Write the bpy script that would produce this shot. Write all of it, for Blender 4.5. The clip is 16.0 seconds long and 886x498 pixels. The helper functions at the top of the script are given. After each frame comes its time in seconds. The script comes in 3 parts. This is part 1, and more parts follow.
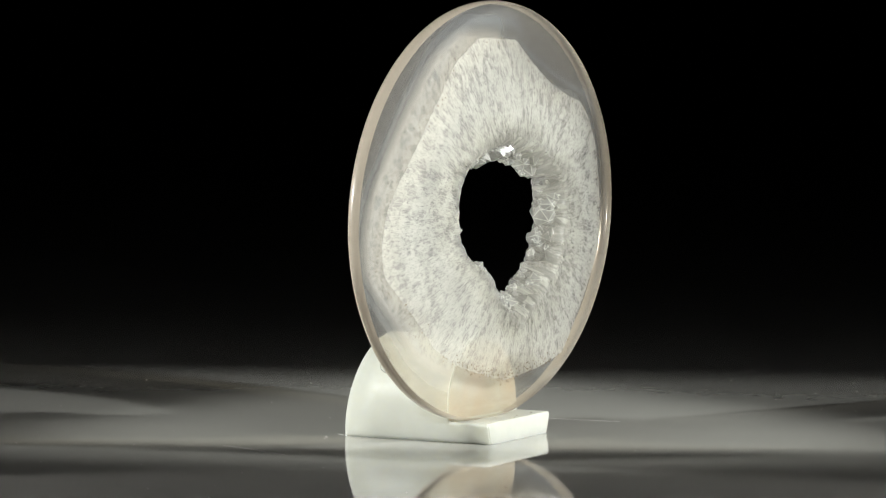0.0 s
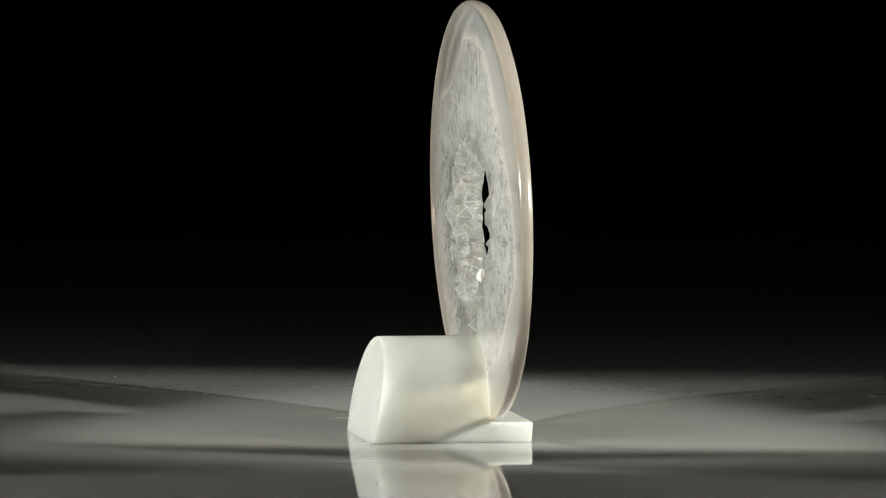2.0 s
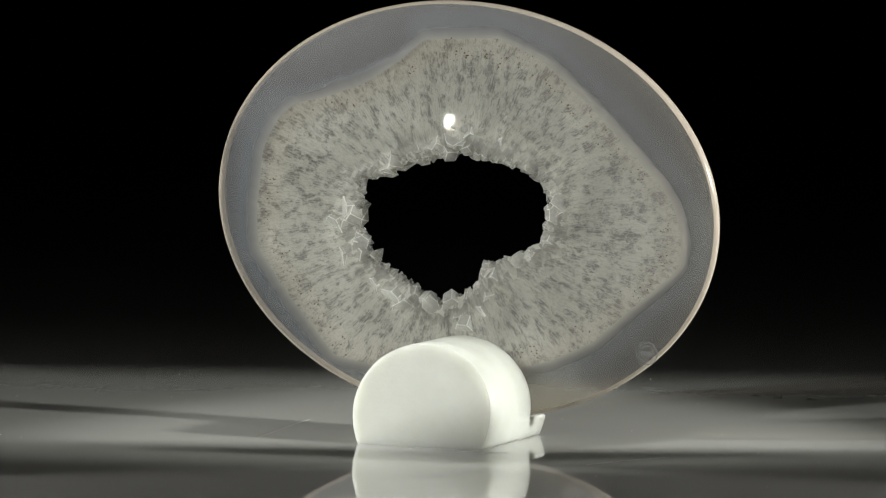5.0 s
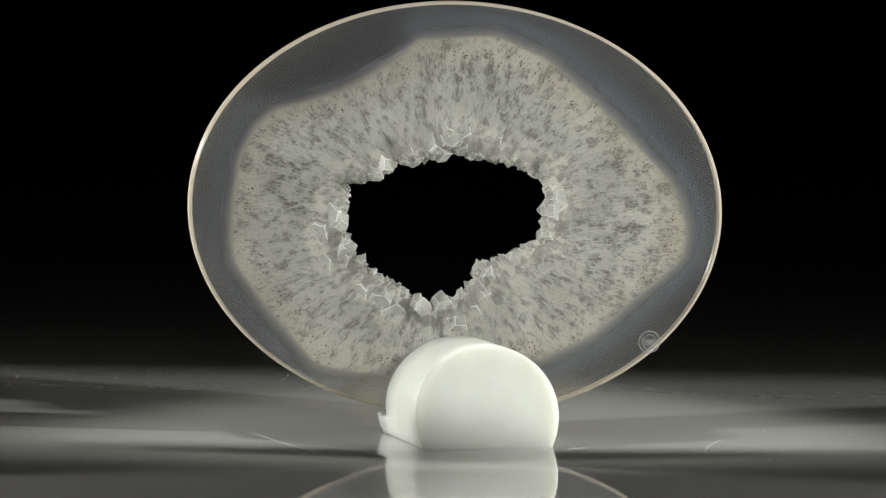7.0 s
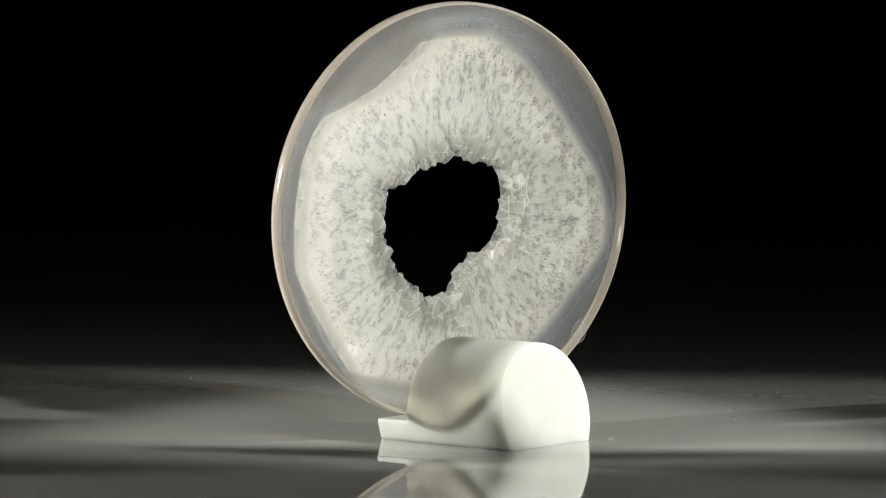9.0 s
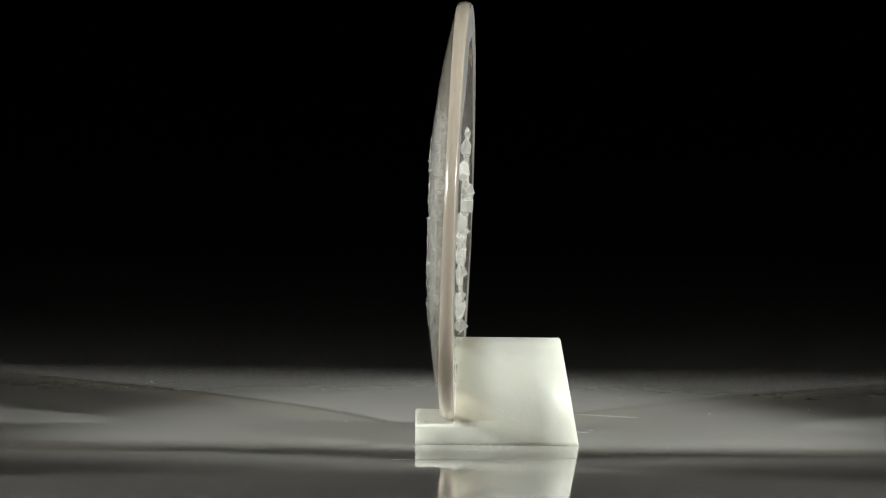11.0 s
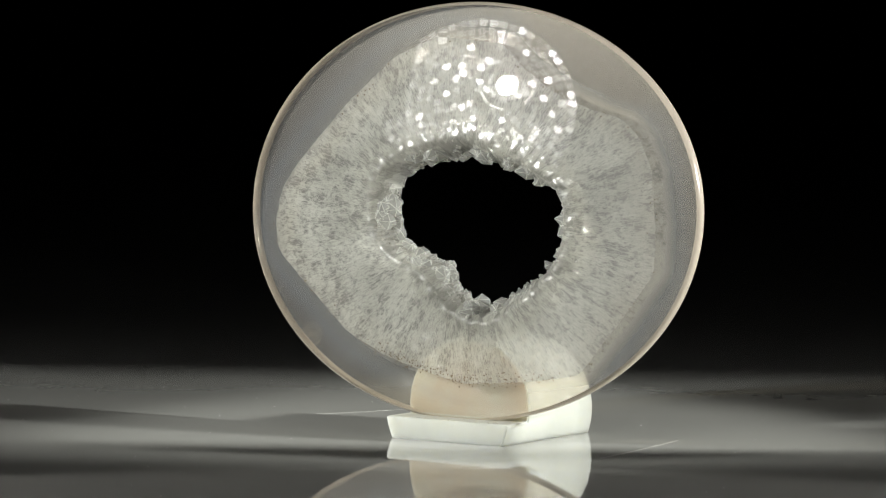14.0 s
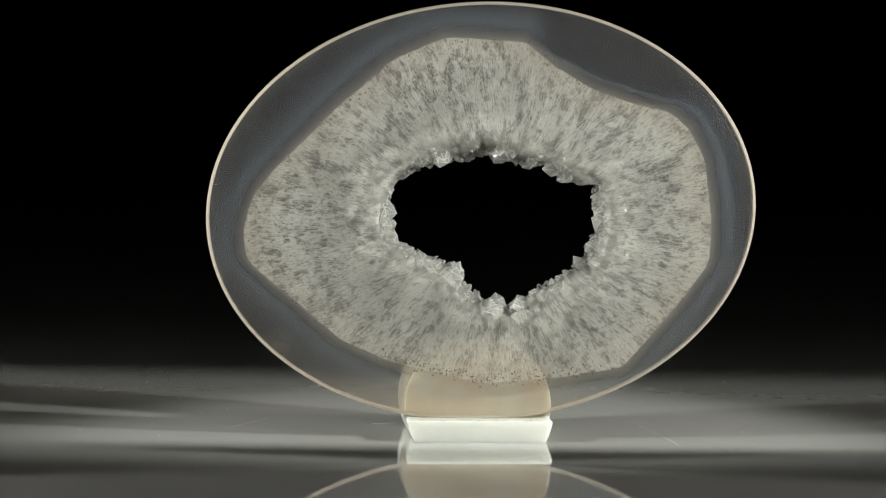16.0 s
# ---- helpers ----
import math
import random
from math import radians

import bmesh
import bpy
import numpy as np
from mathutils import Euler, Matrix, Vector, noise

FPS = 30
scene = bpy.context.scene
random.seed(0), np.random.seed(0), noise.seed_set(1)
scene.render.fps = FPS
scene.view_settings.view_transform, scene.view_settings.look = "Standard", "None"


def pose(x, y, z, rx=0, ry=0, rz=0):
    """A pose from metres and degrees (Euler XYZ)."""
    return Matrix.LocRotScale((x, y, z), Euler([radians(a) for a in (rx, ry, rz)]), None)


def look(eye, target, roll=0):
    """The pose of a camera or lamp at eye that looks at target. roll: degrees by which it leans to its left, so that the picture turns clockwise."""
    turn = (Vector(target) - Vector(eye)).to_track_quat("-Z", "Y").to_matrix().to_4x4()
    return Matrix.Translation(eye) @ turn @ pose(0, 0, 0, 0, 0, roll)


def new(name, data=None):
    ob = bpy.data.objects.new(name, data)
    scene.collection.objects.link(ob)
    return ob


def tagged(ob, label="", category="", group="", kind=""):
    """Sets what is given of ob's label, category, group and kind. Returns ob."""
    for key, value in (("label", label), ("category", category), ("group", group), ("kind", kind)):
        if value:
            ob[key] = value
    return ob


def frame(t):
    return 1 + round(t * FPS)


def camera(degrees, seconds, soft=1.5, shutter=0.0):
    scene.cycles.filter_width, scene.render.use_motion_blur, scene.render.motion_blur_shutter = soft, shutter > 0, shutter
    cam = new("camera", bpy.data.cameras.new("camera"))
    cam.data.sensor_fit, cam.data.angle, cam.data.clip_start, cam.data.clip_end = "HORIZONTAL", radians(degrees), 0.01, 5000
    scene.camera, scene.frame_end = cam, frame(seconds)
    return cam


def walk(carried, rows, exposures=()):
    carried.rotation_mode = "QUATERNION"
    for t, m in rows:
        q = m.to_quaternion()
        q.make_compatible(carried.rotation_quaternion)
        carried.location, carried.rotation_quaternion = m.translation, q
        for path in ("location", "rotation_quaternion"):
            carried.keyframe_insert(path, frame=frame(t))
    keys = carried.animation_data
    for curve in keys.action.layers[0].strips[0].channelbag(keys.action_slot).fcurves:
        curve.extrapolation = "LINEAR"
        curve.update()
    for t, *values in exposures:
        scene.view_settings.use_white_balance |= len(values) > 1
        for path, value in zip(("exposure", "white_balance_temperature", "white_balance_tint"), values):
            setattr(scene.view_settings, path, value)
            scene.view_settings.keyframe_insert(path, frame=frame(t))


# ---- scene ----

# Camera: long lens, standing still, looking slightly down at a slowly turning display.
cam = camera(8.476, 16.0, soft=1.3)
EYE = Vector((0.0, -1.3669, 0.15338))
AIM = Vector((-math.sin(radians(0.257)) * math.cos(radians(4.605)), math.cos(radians(0.257)) * math.cos(radians(4.605)), -math.sin(radians(4.605))))
walk(cam, [(0.0, look(EYE, EYE + AIM, 0.56)), (16.0, look(EYE, EYE + AIM, 0.56))])

# ---- light: a black studio, two small reflector lamps at the sides ----
world = bpy.data.worlds.new("dark_studio")
world.use_nodes = True
world.node_tree.nodes["Background"].inputs["Color"].default_value = (0.6, 0.63, 0.66, 1)
world.node_tree.nodes["Background"].inputs["Strength"].default_value = 0.0
scene.world = world
scene.view_settings.exposure = 0.0

LAMP_AZ = 68.0        # degrees from the camera's side
LAMP_FAR = 0.36
LAMP_Z = 0.138
CORE_W = {-1: 7.6, 1: 10.2}
SPILL_W, SPILL_DEG = 0.3, 60.0
FACET_GLOW, BULB_GLOW = 13.0, 60.0
TARGET = Vector((0.0, 0.023, 0.044))
DISH_AIM = Vector((0.0, 0.0, 0.0))
CORE_DEGS = {-1: 31.0, 1: 32.0}
LAMP_SIDES = (-1, 1)


def dish_pose(side):
    return look(lamp_place(side), DISH_AIM) @ Matrix.Translation((0, 0, 0.045))


def bulb_off(side):
    """The bulb sits off the reflector's middle."""
    return -side * 0.020, 0.024


def lamp_place(side):
    a = radians(LAMP_AZ)
    return Vector((side * math.sin(a) * LAMP_FAR, -math.cos(a) * LAMP_FAR, LAMP_Z))


for side in LAMP_SIDES:
    for label, watts, deg, soft in (("core", CORE_W[side], CORE_DEGS[side], 0.6), ("spill", SPILL_W, SPILL_DEG, 0.8)):
        data = bpy.data.lights.new("reflector_" + label, "SPOT")
        data.energy, data.spot_size, data.spot_blend = watts, radians(deg), soft
        data.shadow_soft_size = 0.009
        data.color = (0.98, 1.0, 0.945)
        ob = new("reflector_" + label, data)
        ob.matrix_world = look(dish_pose(side) @ Vector((*bulb_off(side), -0.034)), TARGET)


# ---- materials ----
class Nodes:
    def __init__(self, name):
        self.mat = bpy.data.materials.new(name)
        self.mat.use_nodes = True
        self.tree = self.mat.node_tree
        self.tree.nodes.clear()
        self.out = self.tree.nodes.new("ShaderNodeOutputMaterial")

    def add(self, kind, **sockets):
        node = self.tree.nodes.new(kind)
        for key, value in sockets.items():
            self.put(node.inputs[key.replace("_", " ")], value)
        return node

    def put(self, socket, value):
        if isinstance(value, bpy.types.NodeSocket):
            self.tree.links.new(value, socket)
        else:
            socket.default_value = value

    def math(self, op, a, b=0.0, c=0.0):
        node = self.tree.nodes.new("ShaderNodeMath")
        node.operation = op
        for i, value in enumerate((a, b, c)):
            self.put(node.inputs[i], value)
        return node.outputs[0]

    def ramp(self, fac, stops):
        node = self.tree.nodes.new("ShaderNodeValToRGB")
        els = node.color_ramp.elements
        while len(els) < len(stops):
            els.new(0.5)
        for el, (p, c) in zip(els, stops):
            el.position = p
            el.color = c if len(c) == 4 else (*c, 1)
        self.put(node.inputs[0], fac)
        return node.outputs[0]

    def mixc(self, fac, a, b):
        node = self.tree.nodes.new("ShaderNodeMix")
        node.data_type = "RGBA"
        self.put(node.inputs[0], fac)
        self.put(node.inputs[6], a)
        self.put(node.inputs[7], b)
        return node.outputs[2]

    def mixs(self, fac, a, b):
        node = self.tree.nodes.new("ShaderNodeMixShader")
        self.put(node.inputs[0], fac)
        self.tree.links.new(a, node.inputs[1])
        self.tree.links.new(b, node.inputs[2])
        return node.outputs[0]

    def noise(self, vec, scale, detail=3.0, rough=0.55, kind="Fac"):
        node = self.add("ShaderNodeTexNoise", Vector=vec, Scale=scale, Detail=detail, Roughness=rough)
        return node.outputs[kind]

    def bump(self, height, strength, dist):
        return self.add("ShaderNodeBump", Strength=strength, Distance=dist, Height=height).outputs[0]

    def end(self, shader):
        self.tree.links.new(shader, self.out.inputs["Surface"])
        return self.mat


def grey(v):
    return (v, v, v, 1)


def m_floor():
    n = Nodes("glossy_acrylic")
    co = n.add("ShaderNodeTexCoord").outputs["Object"]
    fine = n.noise(co, 140.0, 3)
    blotch = n.noise(co, 14.0, 4)
    col = n.mixc(blotch, (0.42, 0.417, 0.392, 1), (0.47, 0.467, 0.44, 1))
    col = n.mixc(n.math("MULTIPLY", fine, 0.2), col, (0.51, 0.507, 0.48, 1))
    b = n.add("ShaderNodeBsdfPrincipled", Base_Color=col, Roughness=0.025, IOR=1.5)
    return n.end(b.outputs[0])


def m_cloth():
    n = Nodes("black_cloth")
    co = n.add("ShaderNodeTexCoord").outputs["Object"]
    f = n.noise(co, 60.0, 5)
    col = n.mixc(f, grey(0.003), grey(0.006))
    b = n.add("ShaderNodeBsdfPrincipled", Base_Color=col, Roughness=0.95)
    b.inputs["Specular IOR Level"].default_value = 0.1
    return n.end(b.outputs[0])


def m_stand(name, low, high):
    n = Nodes(name)
    co = n.add("ShaderNodeTexCoord").outputs["Object"]
    cloud = n.noise(co, 90.0, 4)
    fine = n.noise(co, 1600.0, 4)
    col = n.mixc(n.ramp(cloud, ((0.35, grey(0.0)), (0.65, grey(1.0)))), low, high)
    b = n.add("ShaderNodeBsdfPrincipled", Base_Color=col, Roughness=n.math("MULTIPLY_ADD", fine, 0.2, 0.35), Normal=n.bump(fine, 0.15, 0.0002))
    b.inputs["Specular IOR Level"].default_value = 0.3
    b.inputs["Subsurface Weight"].default_value = 0.7
    b.inputs["Subsurface Radius"].default_value = (1.0, 0.95, 0.8)
    b.inputs["Subsurface Scale"].default_value = 0.008
    return n.end(b.outputs[0])


def polar(n):
    """Coordinates that run round the opening and out from it, with no seam."""
    co = n.add("ShaderNodeTexCoord").outputs["Object"]
    sep = n.add("ShaderNodeSeparateXYZ", Vector=co)
    x = n.math("SUBTRACT", sep.outputs[0], 0.003)
    z = n.math("ADD", sep.outputs[2], 0.003)
    r = n.math("SQRT", n.math("ADD", n.math("MULTIPLY", x, x), n.math("MULTIPLY", z, z)))
    cx, cz = n.math("DIVIDE", x, r), n.math("DIVIDE", z, r)
    return co, cx, cz, r, sep


def stretched(n, cx, cz, r, round_scale, out_scale, y):
    return n.add("ShaderNodeCombineXYZ", X=n.math("MULTIPLY", cx, round_scale), Y=n.math("MULTIPLY_ADD", r, out_scale, n.math("MULTIPLY", y, 40.0)), Z=n.math("MULTIPLY", cz, round_scale)).outputs[0]


def gloss_over(n, body, rough, normal=None, amount=1.0):
    """A polished skin: 4.5 per cent head on, rising towards grazing."""
    weight = n.add("ShaderNodeLayerWeight", Blend=0.5)
    g = n.add("ShaderNodeBsdfGlossy", Color=grey(0.95), Roughness=rough)
    if normal is not None:
        n.put(weight.inputs["Normal"], normal)
        n.put(g.inputs["Normal"], normal)
    skin = n.math("MULTIPLY_ADD", n.math("POWER", weight.outputs["Facing"], 5.0), 0.95, 0.045)
    skin = n.math("MULTIPLY", skin, amount)
    return n.mixs(skin, body, g.outputs[0])


def m_quartz(name, front):
    n = Nodes(name)
    co, cx, cz, r, sep = polar(n)
    y = sep.outputs[1]
    co = n.add("ShaderNodeCombineXYZ", X=sep.outputs[0], Y=n.math("MULTIPLY", y, 0.2), Z=sep.outputs[2]).outputs[0]
    place = n.add("ShaderNodeSeparateXYZ", Vector=n.add("ShaderNodeUVMap").outputs[0])
    from_hole, from_edge = place.outputs[0], place.outputs[1]
    wob = n.add("ShaderNodeTexNoise", Vector=co, Scale=220.0, Detail=3.0).outputs["Color"]

    def warped(round_scale, out_scale, jitter):
        mixed = n.add("ShaderNodeVectorMath")
        mixed.operation = "MULTIPLY_ADD"
        n.put(mixed.inputs[0], wob)
        mixed.inputs[1].default_value = (jitter, jitter, jitter)
        n.put(mixed.inputs[2], stretched(n, cx, cz, r, round_scale, out_scale, y))
        return mixed.outputs[0]

    def cells(round_scale, out_scale, jitter):
        node = n.add("ShaderNodeTexVoronoi", Vector=warped(round_scale, out_scale, jitter), Scale=1.0)
        node.feature = "DISTANCE_TO_EDGE"
        return node.outputs["Distance"]

    small = cells(64.0, 430.0, 2.8)
    drift = n.noise(co, 75.0, 3, 0.55)
    fibre = n.noise(warped(120.0, 430.0, 2.4), 1.0, 7, 0.78)
    grain = n.noise(co, 2100.0, 3, 0.7)
    # clear grey crystal showing between milky needles
    patch = n.noise(warped(21.0, 190.0, 2.6), 1.0, 5, 0.62)
    lump = n.noise(co, 330.0, 5, 0.66)
    patches = n.math("MULTIPLY", n.ramp(patch, ((0.44, grey(0.0)), (0.56, grey(1.0)))), n.ramp(lump, ((0.42, grey(0.0)), (0.56, grey(1.0)))))
    needles = n.ramp(fibre, ((0.43, grey(0.0)), (0.57, grey(1.0))))
    hair = n.ramp(n.noise(warped(260.0, 760.0, 4.0), 1.0, 5, 0.75), ((0.47, grey(0.0)), (0.58, grey(1.0))))
    clear = n.math("MULTIPLY", patches, n.math("MULTIPLY_ADD", needles, 0.9, 0.45))
    clear = n.math("ADD", clear, n.math("MULTIPLY", n.math("MULTIPLY", needles, hair), 1.0 if front else 0.5))
    lines = n.ramp(small, ((0.0, grey(1.0)), (0.10, grey(0.0))))
    clear = n.math("MULTIPLY", clear, n.math("SUBTRACT", 1.0, n.math("MULTIPLY", lines, 0.8)))
    # crystal points crowd towards the opening, each one milkier or clearer than the next
    cell = n.add("ShaderNodeTexVoronoi", Vector=co, Scale=480.0)
    point = cell.outputs["Distance"]
    shade = n.add("ShaderNodeSeparateColor", Color=cell.outputs["Color"]).outputs[0]
    near = n.ramp(from_hole, ((0.0, grey(1.0)), (0.16, grey(0.7)), (0.34, grey(0.0))))
    ends = n.math("MULTIPLY", near, n.ramp(shade, ((0.25, grey(0.1)), (0.65, grey(0.9)))))
    clear = n.math("ADD", clear, ends)
    clear = n.math("MINIMUM", n.math("MAXIMUM", clear, 0.0), 1.0)
    speck = n.ramp(grain, ((0.46, grey(0.0)), (0.66, grey(1.0))))
    edge_zone = n.ramp(from_edge, ((0.0, grey(1.0)), (0.40, grey(0.0))))
    rusty = n.math("MULTIPLY", edge_zone, n.math("MULTIPLY_ADD", drift, 1.2, 0.0 if front else 0.15))
    milk = n.ramp(n.math("MULTIPLY_ADD", drift, 0.5, n.math("MULTIPLY", fibre, 0.5)), ((0.38, grey(0.0)), (0.60, grey(1.0))))
    tone = n.mixc(clear, n.mixc(milk, (0.92, 0.925, 0.85, 1), (0.55, 0.555, 0.495, 1)), (0.04, 0.04, 0.04, 1))
    tone = n.mixc(n.math("MULTIPLY", speck, n.math("MULTIPLY_ADD", edge_zone, 0.62, 0.38)), tone, (0.30, 0.28, 0.23, 1))
    tone = n.mixc(n.math("MINIMUM", n.math("MULTIPLY", rusty, 0.5), 1.0), tone, (0.56, 0.49, 0.38, 1))
    height = n.math("MULTIPLY_ADD", n.math("MULTIPLY", point, near), -0.5 if front else -0.4, n.math("ADD", n.math("MULTIPLY", fibre, 0.5), n.math("MULTIPLY", grain, 0.25)))
    normal = n.bump(height, 0.6, 0.0006)
    facets = n.bump(n.math("MULTIPLY", point, near), 0.4, 0.0008)
    d = n.add("ShaderNodeBsdfDiffuse", Color=tone, Normal=normal)
    tr = n.add("ShaderNodeBsdfTranslucent", Color=n.mixc(clear, (0.99, 0.985, 0.975, 1), (0.97, 0.975, 0.98, 1)))
    body = n.mixs(0.60, d.outputs[0], tr.outputs[0])
    t = n.add("ShaderNodeBsdfTransparent", Color=(0.92, 0.90, 0.87, 1))
    body = n.mixs(n.math("MULTIPLY_ADD", near, 0.08, n.math("MULTIPLY_ADD", clear, 0.22, 0.40)), body, t.outputs[0])
    return n.end(gloss_over(n, body, n.math("MULTIPLY", near, 0.55), facets, n.math("MULTIPLY_ADD", near, -0.75, 1.0)))


NODULE_AT, NODULE_HALF = 0.155, 0.068     # as shares of a full turn round the opening


def m_chalcedony(name, back):
    n = Nodes(name)
    uv = n.add("ShaderNodeUVMap").outputs[0]
    sep = n.add("ShaderNodeSeparateXYZ", Vector=uv)
    co = n.add("ShaderNodeTexCoord").outputs["Object"]
    cloud = n.noise(co, 45.0, 4)
    v = n.math("MULTIPLY_ADD", n.math("SUBTRACT", cloud, 0.5), 0.10, sep.outputs[1])
    # round the concave nodule the blue band narrows to one pale line
    turn = n.math("MULTIPLY", n.math("SUBTRACT", sep.outputs[0], NODULE_AT), 1.0 / NODULE_HALF)
    nodule = n.ramp(n.math("ABSOLUTE", turn), ((0.75, grey(1.0)), (1.0, grey(0.0))))
    wide = n.ramp(v, ((0.0, grey(0.26)), (0.08, grey(0.20)), (0.17, grey(0.45)), (0.27, grey(0.95)), (0.36, grey(0.55)), (0.55, grey(0.16)), (0.72, grey(0.05)), (1.0, grey(0.02))))
    arch = n.math("MULTIPLY_ADD", n.math("MULTIPLY", turn, turn), -0.06, n.math("MULTIPLY_ADD", turn, -0.09, 0.175))
    off = n.math("ABSOLUTE", n.math("SUBTRACT", sep.outputs[1], arch))
    line = n.ramp(off, ((0.0, grey(0.9)), (0.018, grey(0.62)), (0.05, grey(0.14)), (0.11, grey(0.03))))
    band = n.mixc(nodule, wide, line)
    fine = n.noise(co, 600.0, 4)
    blue = n.mixc(band, (0.17, 0.22, 0.36, 1), (0.50, 0.64, 0.86, 1))
    blue = n.mixc(n.math("MULTIPLY", fine, 0.25), blue, (0.25, 0.27, 0.30, 1))
    warm = n.mixc(band, (0.92, 0.90, 0.85, 1), (0.88, 0.92, 0.97, 1))
    haze = n.ramp(v, ((0.0, grey(0.8 if back else 0.25)), (0.20 if back else 0.07, grey(0.0))))
    blue = n.mixc(haze, blue, (0.95, 0.90, 0.78, 1))
    d = n.add("ShaderNodeBsdfDiffuse", Color=blue)
    tr = n.add("ShaderNodeBsdfTranslucent", Color=warm)
    body = n.mixs(n.math("MULTIPLY_ADD", haze, -0.08, 0.84), d.outputs[0], tr.outputs[0])
    t = n.add("ShaderNodeBsdfTransparent", Color=(0.96, 0.918, 0.84, 1))
    body = n.mixs(n.math("MULTIPLY_ADD", haze, -0.35, n.math("MULTIPLY_ADD", band, -0.08, 0.86)), body, t.outputs[0])
    # the flat back is ground, not polished
    return n.end(gloss_over(n, body, 0.34 if back else 0.0))


def m_inner():
    n = Nodes("milky_inner_quartz")
    co = n.add("ShaderNodeTexCoord").outputs["Object"]
    f = n.noise(co, 200.0, 4)
    tone = n.mixc(f, (0.55, 0.55, 0.53, 1), (0.75, 0.75, 0.72, 1))
    d = n.add("ShaderNodeBsdfDiffuse", Color=tone)
    tr = n.add("ShaderNodeBsdfTranslucent", Color=tone)
    return n.end(n.mixs(0.6, d.outputs[0], tr.outputs[0]))


def m_rim():
    n = Nodes("ground_rim")
    co = n.add("ShaderNodeTexCoord").outputs["Object"]
    f = n.noise(co, 500.0, 4)
    c = n.noise(co, 40.0, 3)
    tone = n.mixc(c, (0.38, 0.33, 0.28, 1), (0.46, 0.41, 0.355, 1))
    d = n.add("ShaderNodeBsdfDiffuse", Color=tone)
    tr = n.add("ShaderNodeBsdfTranslucent", Color=(0.82, 0.74, 0.63, 1))
    body = n.mixs(0.50, d.outputs[0], tr.outputs[0])
    return n.end(gloss_over(n, body, 0.18, n.bump(f, 0.2, 0.0002)))


def m_crystal():
    n = Nodes("clear_quartz_crystal")
    co = n.add("ShaderNodeTexCoord").outputs["Object"]
    rnd = n.add("ShaderNodeNewGeometry").outputs["Random Per Island"]
    f = n.noise(co, 3.0, 4)
    d = n.add("ShaderNodeBsdfDiffuse", Color=grey(0.70))
    tr = n.add("ShaderNodeBsdfTranslucent", Color=(0.97, 0.97, 0.96, 1))
    body = n.mixs(0.80, d.outputs[0], tr.outputs[0])
    t = n.add("ShaderNodeBsdfTransparent", Color=(0.93, 0.93, 0.91, 1))
    body = n.mixs(n.math("MULTIPLY_ADD", rnd, 0.34, n.math("MULTIPLY_ADD", f, 0.25, 0.42)), body, t.outputs[0])
    return n.end(gloss_over(n, body, 0.03))


def m_plain(name, color, rough=0.5, metal=0.0):
    n = Nodes(name)
    co = n.add("ShaderNodeTexCoord").outputs["Object"]
    f = n.noise(co, 120.0, 4)
    dark = tuple(c * 0.75 for c in color) + (1,)
    b = n.add("ShaderNodeBsdfPrincipled", Base_Color=n.mixc(f, dark, (*color, 1)), Roughness=n.math("MULTIPLY_ADD", f, 0.15, rough), Metallic=metal)
    return n.end(b.outputs[0])


def m_facet():
    n = Nodes("lit_reflector_facets")
    rnd = n.add("ShaderNodeNewGeometry").outputs["Random Per Island"]
    power = n.ramp(rnd, ((0.0, grey(0.16)), (0.5, grey(0.32)), (0.76, grey(0.55)), (0.86, grey(1.4)), (0.97, grey(2.4))))
    e = n.add("ShaderNodeEmission", Color=(1.0, 0.98, 0.95, 1), Strength=n.math("MULTIPLY", power, FACET_GLOW))
    return n.end(e.outputs[0])


def m_bulb(name, power):
    n = Nodes(name)
    e = n.add("ShaderNodeEmission", Color=(1.0, 0.97, 0.92, 1), Strength=power)
    return n.end(e.outputs[0])


FLOOR, CLOTH, STONE = m_floor(), m_cloth(), m_stand("white_stone", (0.47, 0.48, 0.44, 1), (0.52, 0.53, 0.49, 1))
# the seat face is a warmer, slightly darker tone than the block
SEAT_STONE = m_stand("warm_stone", (0.42, 0.355, 0.28, 1), (0.44, 0.43, 0.37, 1))
QUARTZ, QUARTZ_BACK, CHALCEDONY, CHALCEDONY_BACK, INNER, RIM, CRYSTAL = m_quartz("milky_quartz", True), m_quartz("milky_quartz_back", False), m_chalcedony("polished_chalcedony", False), m_chalcedony("hazy_chalcedony", True), m_inner(), m_rim(), m_crystal()
PIT = m_plain("rusty_pit", (0.12, 0.08, 0.035), 0.7)
ETCH = m_plain("etched_mark", (0.22, 0.22, 0.22), 0.6)
DUST = m_plain("pale_dust", (0.75, 0.74, 0.70), 0.9)
METAL = m_plain("black_metal", (0.02, 0.02, 0.02), 0.4, 0.6)
FACET, BULB, RING = m_facet(), m_bulb("glowing_bulb", BULB_GLOW), m_bulb("glowing_ring", 14.0)


# ---- helpers of this scene ----
def mesh_of(name, bm, mat, smooth=False):
    me = bpy.data.meshes.new(name)
    bm.normal_update()
    bm.to_mesh(me)
    bm.free()
    me.materials.append(mat)
    if smooth:
        me.shade_smooth()
    return me


def part(name, bm, mat, parent=None, label="", smooth=False):
    ob = new(name, mesh_of(name, bm, mat, smooth))
    if parent is not None:
        ob.parent = parent
    return tagged(ob, label)


